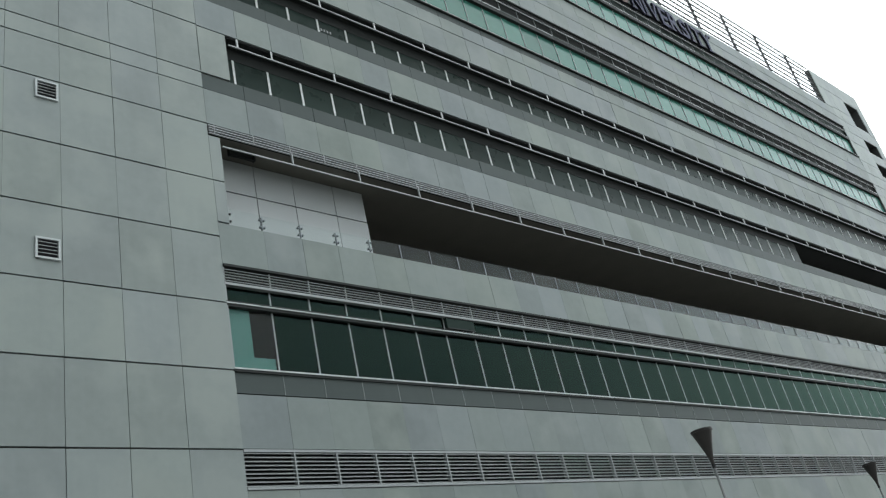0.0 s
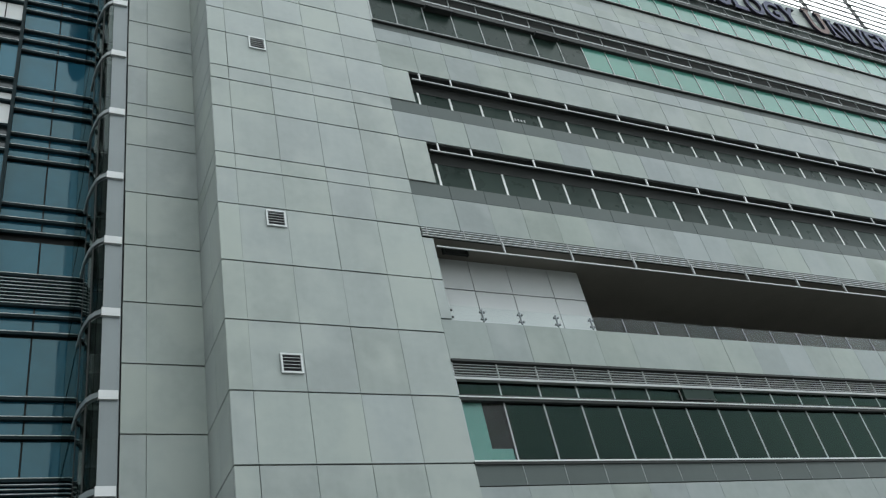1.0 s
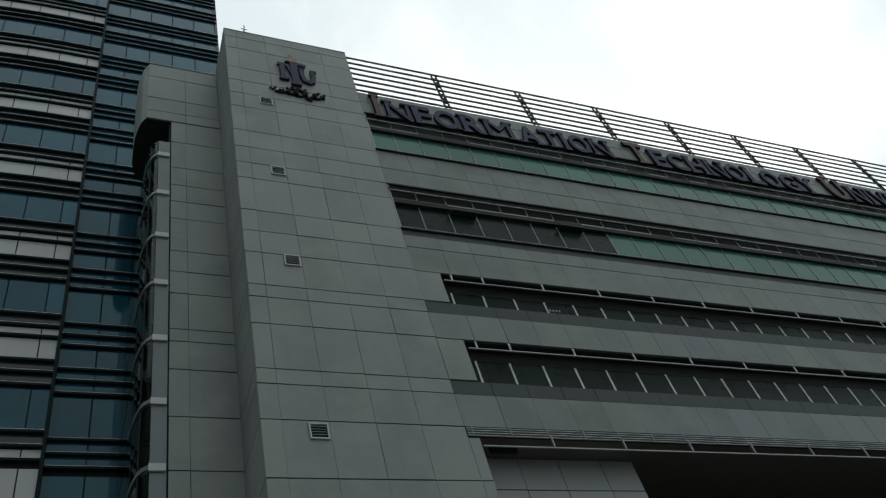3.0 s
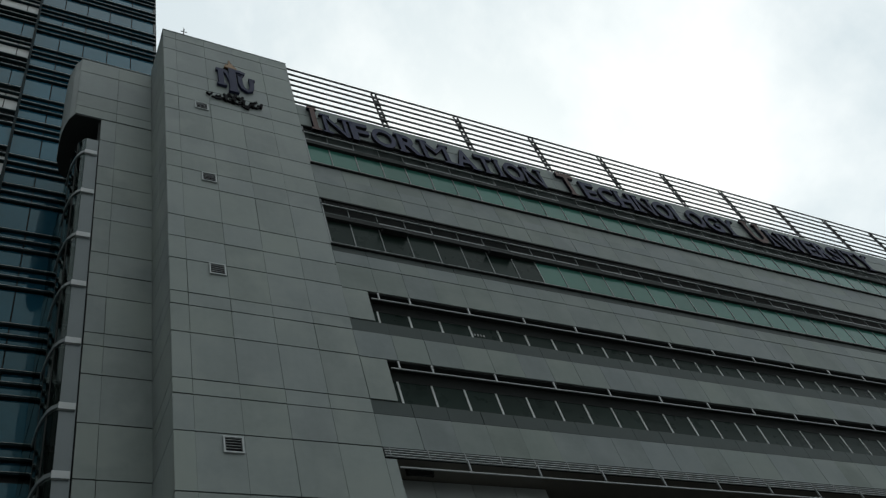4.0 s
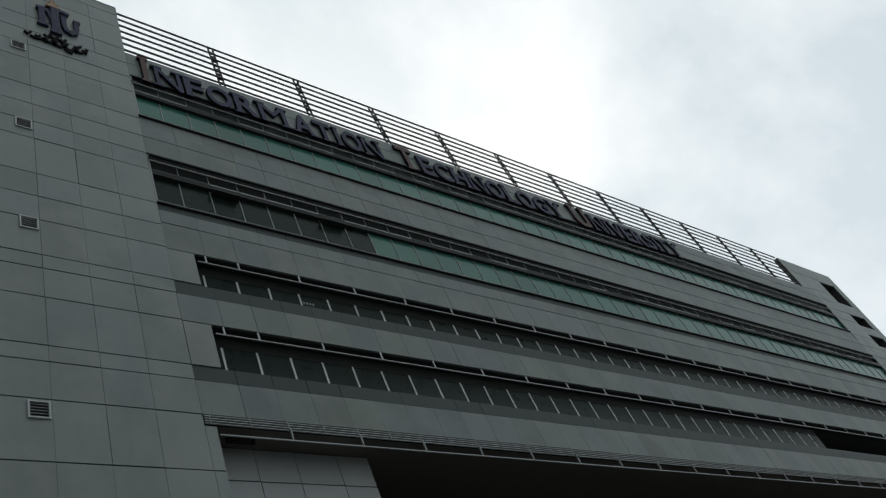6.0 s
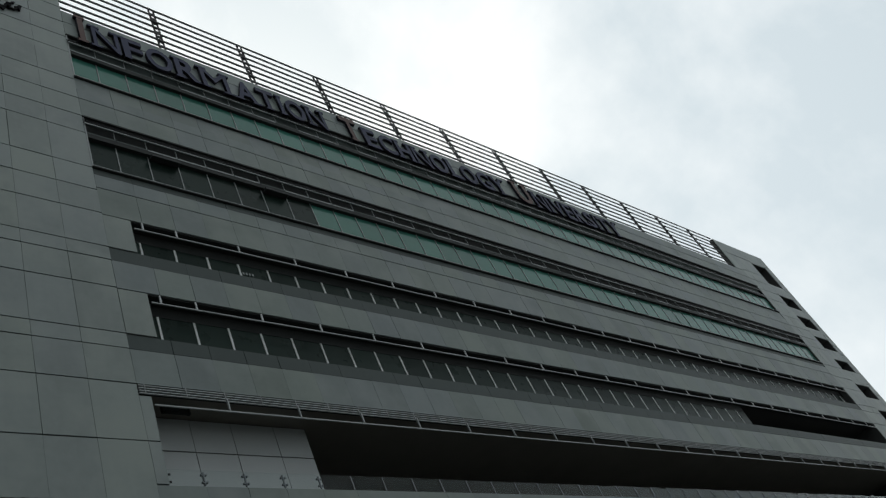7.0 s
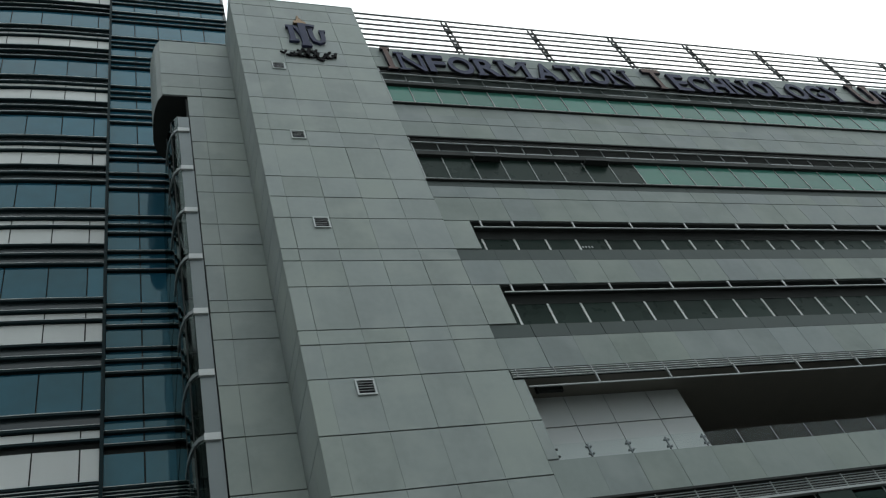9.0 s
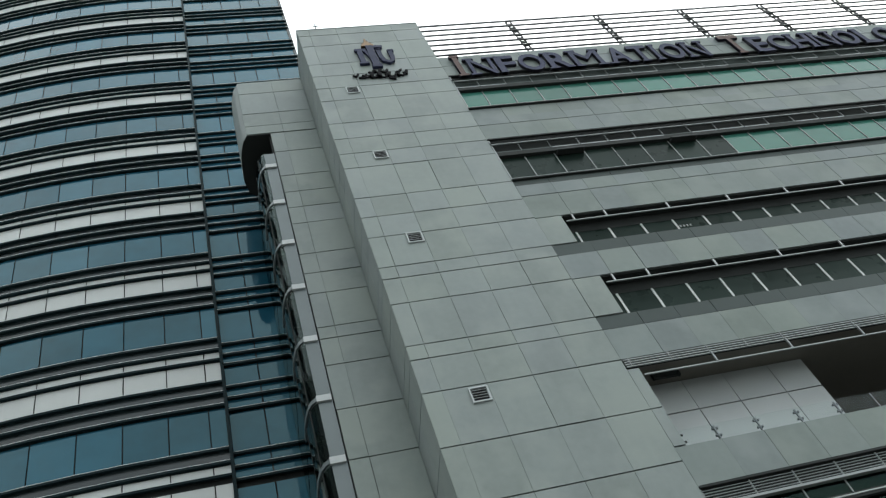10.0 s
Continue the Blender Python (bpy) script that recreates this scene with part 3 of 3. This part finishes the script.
stroke(bm, [(7.42, 35.05), (7.43, 34.3), (7.50, 33.95), (7.68, 33.82), (7.84, 33.95), (7.90, 34.3), (7.90, 34.85)], 0.19, F0, F1)
box(bm, 7.32, 7.56, F0, F1, 34.95, 35.08)
box(bm, 7.80, 8.06, F0, F1, 34.80, 34.95)
part("hook", bm, M_BLUEL, crest)
bm = boxes((6.82, 7.34, -0.12, -0.02, 35.46, 35.60), (6.88, 7.28, -0.11, -0.02, 35.60, 35.74), (6.98, 7.20, -0.10, -0.02, 35.74, 35.92),
           (7.04, 7.12, -0.08, -0.02, 35.92, 36.22))
part("crown", bm, M_GOLD, crest, "gilded crown")
part("crown_outline", boxes((6.80, 7.36, -0.05, -0.018, 35.43, 35.46), (7.12, 7.17, -0.06, -0.02, 35.92, 36.10), (7.20, 7.26, -0.06, -0.02, 35.74, 35.88)), M_BLACK, crest)
for (a, b, dz, hh) in ((6.0, 6.25, 0.12, 0.16), (6.2, 6.75, 0.0, 0.07), (6.68, 6.85, 0.1, 0.3), (6.82, 7.1, 0.05, 0.14), (7.05, 7.2, 0.12, 0.34),
                       (7.18, 7.5, 0.02, 0.12), (7.45, 7.62, 0.1, 0.3), (7.6, 7.9, -0.03, 0.1), (7.88, 8.02, 0.06, 0.28), (8.0, 8.3, 0.0, 0.12),
                       (8.26, 8.42, 0.1, 0.26), (6.9, 7.0, 0.3, 0.1), (7.3, 7.42, 0.28, 0.1), (7.7, 7.8, -0.16, 0.08), (8.1, 8.2, 0.24, 0.08), (6.75, 7.0, 0.3, 0.2), (7.0, 7.3, 0.34, 0.24), (7.28, 7.6, 0.3, 0.2), (6.4, 6.6, 0.12, 0.1),
                       (7.52, 7.75, -0.08, 0.16), (7.9, 8.1, 0.16, 0.12)):
    bm = bmesh.new()
    u0, u1, base = 0.45 + 0.92 * a, 0.45 + 0.92 * b, 32.62 + 1.6 * dz + 0.10 * abs(a - 7.1)
    stroke(bm, [(u0, base), ((u0 + u1) / 2, base - hh * 0.7), (u1, base + hh * 0.6)], max(0.07, hh * 0.5), -0.09, -0.02)
    part("script_bar", bm, M_BLACK, crest)

rod = thing("lightning_rod", "thin dark lightning rod on the block roof", "lightning rod")
part("mast", tube(bmesh.new(), 5.18, 0.15, 37.8, 38.85, 0.022, 0.012, 8), M_RAIL, rod)
part("prongs", boxes((5.05, 5.31, 0.14, 0.16, 38.42, 38.46), (5.17, 5.19, 0.02, 0.28, 38.42, 38.46)), M_RAIL, rod)


# ---------------------------------------------------------------- small wall vents
def vent(x, z, first=None):
    m = pose(x, 0, z)
    if first:
        return copy_thing(first, m)
    v = thing("wall_vent", "square white-framed louvred vent in the panelled wall", "vent", group="vents of the block", at=(x, 0, z))
    bm = bmesh.new()
    a, b = 0.25, 0.207
    for s in ((-a, a, -0.05, -0.006, b, a), (-a, a, -0.05, -0.006, -a, -b), (-a, -b, -0.05, -0.006, -b, b), (b, a, -0.05, -0.006, -b, b)):
        box(bm, *s)
    part("frame", bm, M_VENT, v, "pale grey metal frame")
    part("backing", boxes((-b, b, -0.012, -0.006, -b, b)), M_BLACK, v)
    for k in range(4):
        z0 = -0.13 + 0.085 * k
        part("slat", boxes((-b, b, -0.05, -0.042, z0, z0 + 0.013)), M_SLAT, v)
    return v


v0 = vent(5.62, 31.85)
for z in (26.98, 22.09, 15.47, 11.34):
    vent(5.66, z, v0)


# ---------------------------------------------------------------- set-back column and curved glass bay
COL_ROWS = [0.05, 1.75, 3.55, 5.35, 7.15, 8.9, 10.63, 12.39, 14.08, 15.81, 17.56, 19.27, 20.38, 20.89, 22.47, 23.5, 24.54, 26.3, 27.3, 28.3, 29.42,
            31.16, 32.62, 33.3, 34.33, 36.1, 37.15]
column = wall("wall_column", "set-back column of grey panels beside the curved glass bay",
              (2.55, X0 + 0.2, 2.05, 7.0, 0, 37.1))
column.location.x = -0.12
HEAD = [(1.55, 2.0), (1.40, 2.3), (1.31, 2.65), (1.26, 3.0), (1.25, 3.4), (1.28, 4.2), (1.45, 4.75), (1.9, 5.1), (2.6, 5.2), (2.6, 2.06), (1.6, 2.06)]
head = tagged(part("wall_column_head", sweep([(1.55, 2.05)] + HEAD[1:-1], 32.66, 37.12), M_PANEL),
              "curved overhanging head of the grey panelled column", "wall", kind="structure")
head.location.x = -0.12
soff = tagged(part("ceiling_column_head", sweep([(1.57, 2.02)] + [(x + 0.01, y) for x, y in HEAD[1:8]] + [(2.5, 5.18), (2.5, 2.02)], 32.60, 32.65), M_DARK),
              "dark soffit below the column head", "ceiling", kind="structure")
soff.location.x = -0.12

bay = thing("glass_bay", "slim curved glass bay with white band caps beside the column", "bay window", at=(-0.12, 0, 0))
ARC = [(2.04, 2.0), (1.93, 2.10), (1.83, 2.28), (1.75, 2.6), (1.70, 3.0), (1.68, 3.6), (1.68, 5.0), (1.68, 6.95)]
INNER = [(x + 0.05, y + 0.04) for x, y in ARC]
part("reveal", boxes((2.43, 2.55, 2.12, 2.2, 0.05, 32.59)), M_DARK, bay)
part("lid", sweep([(2.44, 2.06), *[(x + 0.02, y + 0.02) for x, y in ARC], (2.44, 6.9)], 31.06, 31.12), M_DARK, bay)
part("core", boxes((2.05, 2.5, 3.9, 6.9, 0.05, 32.58)), M_FRONT, bay)
for z in [2.6 + 2.3 * k for k in range(12)]:
    part("landing", boxes((1.78, 2.40, 2.5, 3.9, z - 0.35, z - 0.22)), M_LIGHT, bay, "pale landing edge inside the bay")
    part("handrail", boxes((1.80, 2.40, 2.55, 2.60, z + 0.62, z + 0.67)), M_ALU, bay)
CAPS = [2.6, 4.9, 7.2, 9.43, 11.65, 13.83, 15.97, 18.13, 20.53, 22.97, 25.35, 27.78, 30.22]
for k, z in enumerate(CAPS):
    part("cap", boxes((2.03, 2.44, 1.93, 2.12, z - 0.22, z)), M_WHITE, bay, "white band cap")
    outline = [(x - 0.03, y - 0.02) for x, y in ARC[1:6]] + [(x + 0.02, y + 0.02) for x, y in ARC[1:6]][::-1]
    part("band", sweep([(2.03, 1.96)] + outline + [(2.03, 2.04)], z - 0.16, z - 0.03), M_FRONT, bay)
    top = CAPS[k + 1] - 0.22 if k + 1 < len(CAPS) else 31.06
    part("front_panel", boxes((2.06, 2.42, 2.0, 2.06, z, top)), M_FRONT, bay, "grey glazed front panel")
    for i in range(len(ARC) - 1):
        (a, b), (c, d) = ARC[i], ARC[i + 1]
        part("pane", sweep([(a, b), (c, d), (c + 0.02, d + 0.012), (a + 0.02, b + 0.012)], z, top), M_BAY, bay)
part("mullion", boxes((1.80, 1.84, 2.28, 2.34, 0.05, 31.06)), M_DARK, bay)
part("mullion", boxes((1.69, 1.73, 3.0, 3.06, 0.05, 31.06)), M_DARK, bay)
part("side_frame", boxes((2.42, 2.46, 1.99, 2.10, 0.05, 31.06)), M_FRONT, bay)


# ---------------------------------------------------------------- glass office tower behind
TY, TX = 7.12, 5.78
FLOOR = 5.22
tower = thing("glass_tower", "tall blue glass office tower with dark sun fins and white spandrels", "office tower", at=(-0.21, 0, -0.09))
tower.scale.z = 1.0035
part("body", boxes((-0.4, TX - 0.1, TY + 0.06, TY + 20, 0, 92)), M_DARK, tower)
A = [26.2 + FLOOR * k for k in range(-1, 13)]
B = [24.0 + FLOOR * k for k in range(0, 13)]
COLS = [-0.42, 0.85, 2.06, 3.28, 4.52, TX]


def curve_y(x):
    return TY - 0.34 + max(0.0, -2.2 - x) ** 2 / 92.0


LEFT = [-0.42, -1.0, -2.32] + [-2.32 - 1.455 * k for k in range(1, 12)]
OUT = [(x, curve_y(x)) for x in LEFT]
bm = sweep([(x, y + 0.08) for x, y in OUT] + [(LEFT[-1], TY + 20), (-0.42, TY + 20)], 0, 92)
part("body", bm, M_DARK, tower)


def fin(z, deep=0.12, high=0.105, right=True, left=True):
    if right:
        f = part("fin", boxes((-0.42, TX + 0.12, TY - deep, TY, z - high, z - 0.02)), M_FIN, tower)
        part("edge", boxes((-0.42, TX + 0.13, TY - deep - 0.012, TY, z - 0.02, z)), M_FINTOP, f)
    if left:
        outer = [(x, y - deep) for x, y in OUT]
        rim = outer
        inner = OUT
        f = part("fin", sweep(rim + inner[::-1], z - high, z - 0.02), M_FIN, tower)
        rim2 = [(x, y - 0.012) for x, y in rim]
        part("edge", sweep(rim2 + inner[::-1], z - 0.02, z), M_FINTOP, f)


def right_panes(z0, z1, mat, cols=COLS):
    for a, b in zip(cols, cols[1:]):
        block("pane", tower, a + 0.025, b - 0.025, TY - 0.01, TY + 0.03, z0, z1, mat)


def left_panes(z0, z1, mat, name="pane"):
    for (xa, ya), (xb, yb) in zip(OUT, OUT[1:]):
        g = 0.022
        part(name, sweep([(xa - g, ya), (xb + g, yb), (xb + g, yb + 0.04), (xa - g, ya + 0.04)], z0, z1), mat, tower)


def spandrel(z0, z1, left_too=True):
    for a, b in zip(COLS, COLS[1:]):
        block("spandrel", tower, a + 0.025, b - 0.025, TY, TY + 0.05, z0, z1, M_BLUE)
    if left_too:
        part("spandrel", sweep([(x, y + 0.01) for x, y in OUT] + [(x, y + 0.06) for x, y in OUT][::-1], z0, z1), M_SPAN, tower)


for k, za in enumerate(A):
    for d in (0.0, 0.56, 1.08):
        fin(za - d)
    spandrel(za - 1.08, za, False)
    part("spandrel", sweep([(x, y + 0.01) for x, y in OUT] + [(x, y + 0.06) for x, y in OUT][::-1], za - 0.56, za), M_SPAN, tower)
    left_panes(za - 1.07, za - 0.70, M_WPAN, "white_panel")
    if k:
        zb = B[k - 1]
        right_panes(zb + 0.02, za - 1.22, M_BLUE)
        left_panes(zb + 0.02, za - 1.22, M_WPAN, "white_panel")
        for d in (0.0, 0.54, 1.10):
            fin(zb - d)
        spandrel(zb - 1.10, zb)
        right_panes(A[k - 1] + 0.02, zb - 1.25, M_BLUE)
        left_panes(A[k - 1] + 0.02, zb - 1.25, M_BLUE)
# plant floors lower down: louvres, then plain glazing
for top in (18.32, 11.95, 5.6):
    spandrel(top - 2.0, top - 0.02)
    for d in (0.0, 1.04, 1.42, 2.0):
        fin(top - d)
    for k in range(7):
        fin(top - 0.16 - 0.125 * k, deep=0.088, high=0.06)
for z0, z1 in ((18.34, 19.57), (14.3, 16.15), (11.97, 13.0), (7.95, 9.75), (5.62, 6.7), (0.3, 3.4)):
    right_panes(z0, z1, M_BLUE)
    left_panes(z0, z1, M_BLUE if z0 not in (18.34, 11.97) else M_WPAN)
for za in (14.27, 7.93):
    spandrel(za - 1.14, za)
    for d in (0.0, 0.59, 1.14):
        fin(za - d)
part("corner_trim", boxes((-0.45, -0.34, TY - 0.48, TY + 0.02, 0, 92)), M_FIN, tower)
part("end_wall", boxes((TX, TX + 0.15, TY - 0.05, TY + 20, 0, 92)), M_SPAN, tower)


# ---------------------------------------------------------------- street lamps
def street_lamp(x, y):
    lamp = thing("street_lamp", "slim street lamp with a dark conical shade, unlit", "street lamp", group="lamps along the pavement", at=(x, y, -0.02))
    part("pole", tube(bmesh.new(), 0, 0, 0.0, 4.45, 0.045, 0.024), M_POLE, lamp, "thin grey metal pole", True)
    part("base", tube(bmesh.new(), 0, 0, 0.0, 0.35, 0.11, 0.09), M_POLE, lamp)
    bm = bmesh.new()
    for z0, z1, r0, r1 in ((4.40, 4.50, 0.030, 0.040), (4.50, 4.66, 0.040, 0.078), (4.66, 4.86, 0.078, 0.140), (4.86, 5.04, 0.140, 0.198)):
        tube(bm, 0, 0, z0, z1, r0, r1, 24)
    part("shade", bm, M_LAMP, lamp, "dark bronze cone")
    part("socket", tube(bmesh.new(), 0, 0, 4.34, 4.42, 0.034, 0.034, 16), M_DARK, lamp)
    part("rim", tube(bmesh.new(), 0, 0, 5.04, 5.085, 0.210, 0.214, 24), M_LAMP, lamp)
    return lamp


first_lamp = street_lamp(15.2, -7.35)
copy_thing(first_lamp, pose(28.0, -5.1, 0.03))

# ---------------------------------------------------------------- cladding panels, the many pieces last
LX = [X0, 4.76, 5.96, 7.19, 8.42, X1]
panels(wall_block, LX, ROWS)
for k in range(len(ROWS) - 1):                      # the block's side, two panels deep
    for y0, y1 in ((0.05, 1.05), (1.05, 2.05)):
        block("panel", wall_block, X0, X0 + 0.045, y0 + VGAP, y1 - VGAP, ROWS[k] + HGAP, ROWS[k + 1] - HGAP, M_PANEL)
block("coping", wall_block, X0 - 0.01, X1, -0.02, 0.4, 37.77, 37.80, M_ALU)
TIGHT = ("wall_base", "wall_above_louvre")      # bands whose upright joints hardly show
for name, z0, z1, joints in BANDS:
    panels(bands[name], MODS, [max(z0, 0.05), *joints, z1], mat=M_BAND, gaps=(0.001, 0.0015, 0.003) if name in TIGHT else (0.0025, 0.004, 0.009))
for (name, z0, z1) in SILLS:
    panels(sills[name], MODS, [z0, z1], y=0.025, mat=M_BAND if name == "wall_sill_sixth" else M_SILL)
    if name == "wall_sill_first":
        for x in MODS[1:-1]:
            block("joint_cover", sills[name], x - 0.005, x + 0.005, 0.018, 0.028, z0 + 0.03, z1 - 0.03, M_ALU)
for nm, z0, z1 in (("wall_jamb_third", 17.53, 19.2), ("wall_jamb_fourth", 20.87, 22.3)):
    panels(bpy.data.objects[nm], [X1, 10.54], [z0, z1])
panels(jamb, [X1, 9.99], [12.85, 14.07, 15.46])
panels(infill, [9.99, 10.35, 11.61, 12.87, 14.29, INF], [12.86, 14.64, 15.70], y=1.10, mat=M_LIGHT, gaps=(0.009, 0.012))
RX = [X2, 64.1, 65.25, 66.4, 67.65, 68.9, X3]
panels(wall_right, RX, ROWS[:-2] + [37.45], holes=[(66.4, 68.9, a - 0.3, b + 0.3) for a, b in ENDWIN])
for z0, z1 in zip(stack[::2], stack[1::2]):
    panels(wall_right, [66.4, 67.65, 68.9], [z0 + 0.02, z1], y=0.004)
panels(wall_right_top, [61.8, X2], [34.14, 36.07, 37.45])
CX = [2.5, 3.04, X0 + 0.12]
panels(column, CX, [z for z in COL_ROWS if z <= 32.62], y=2.0)
panels(head, [1.57, 3.04, X0 + 0.12], [32.66, 33.3, 34.33, 36.1, 37.15], y=1.996)
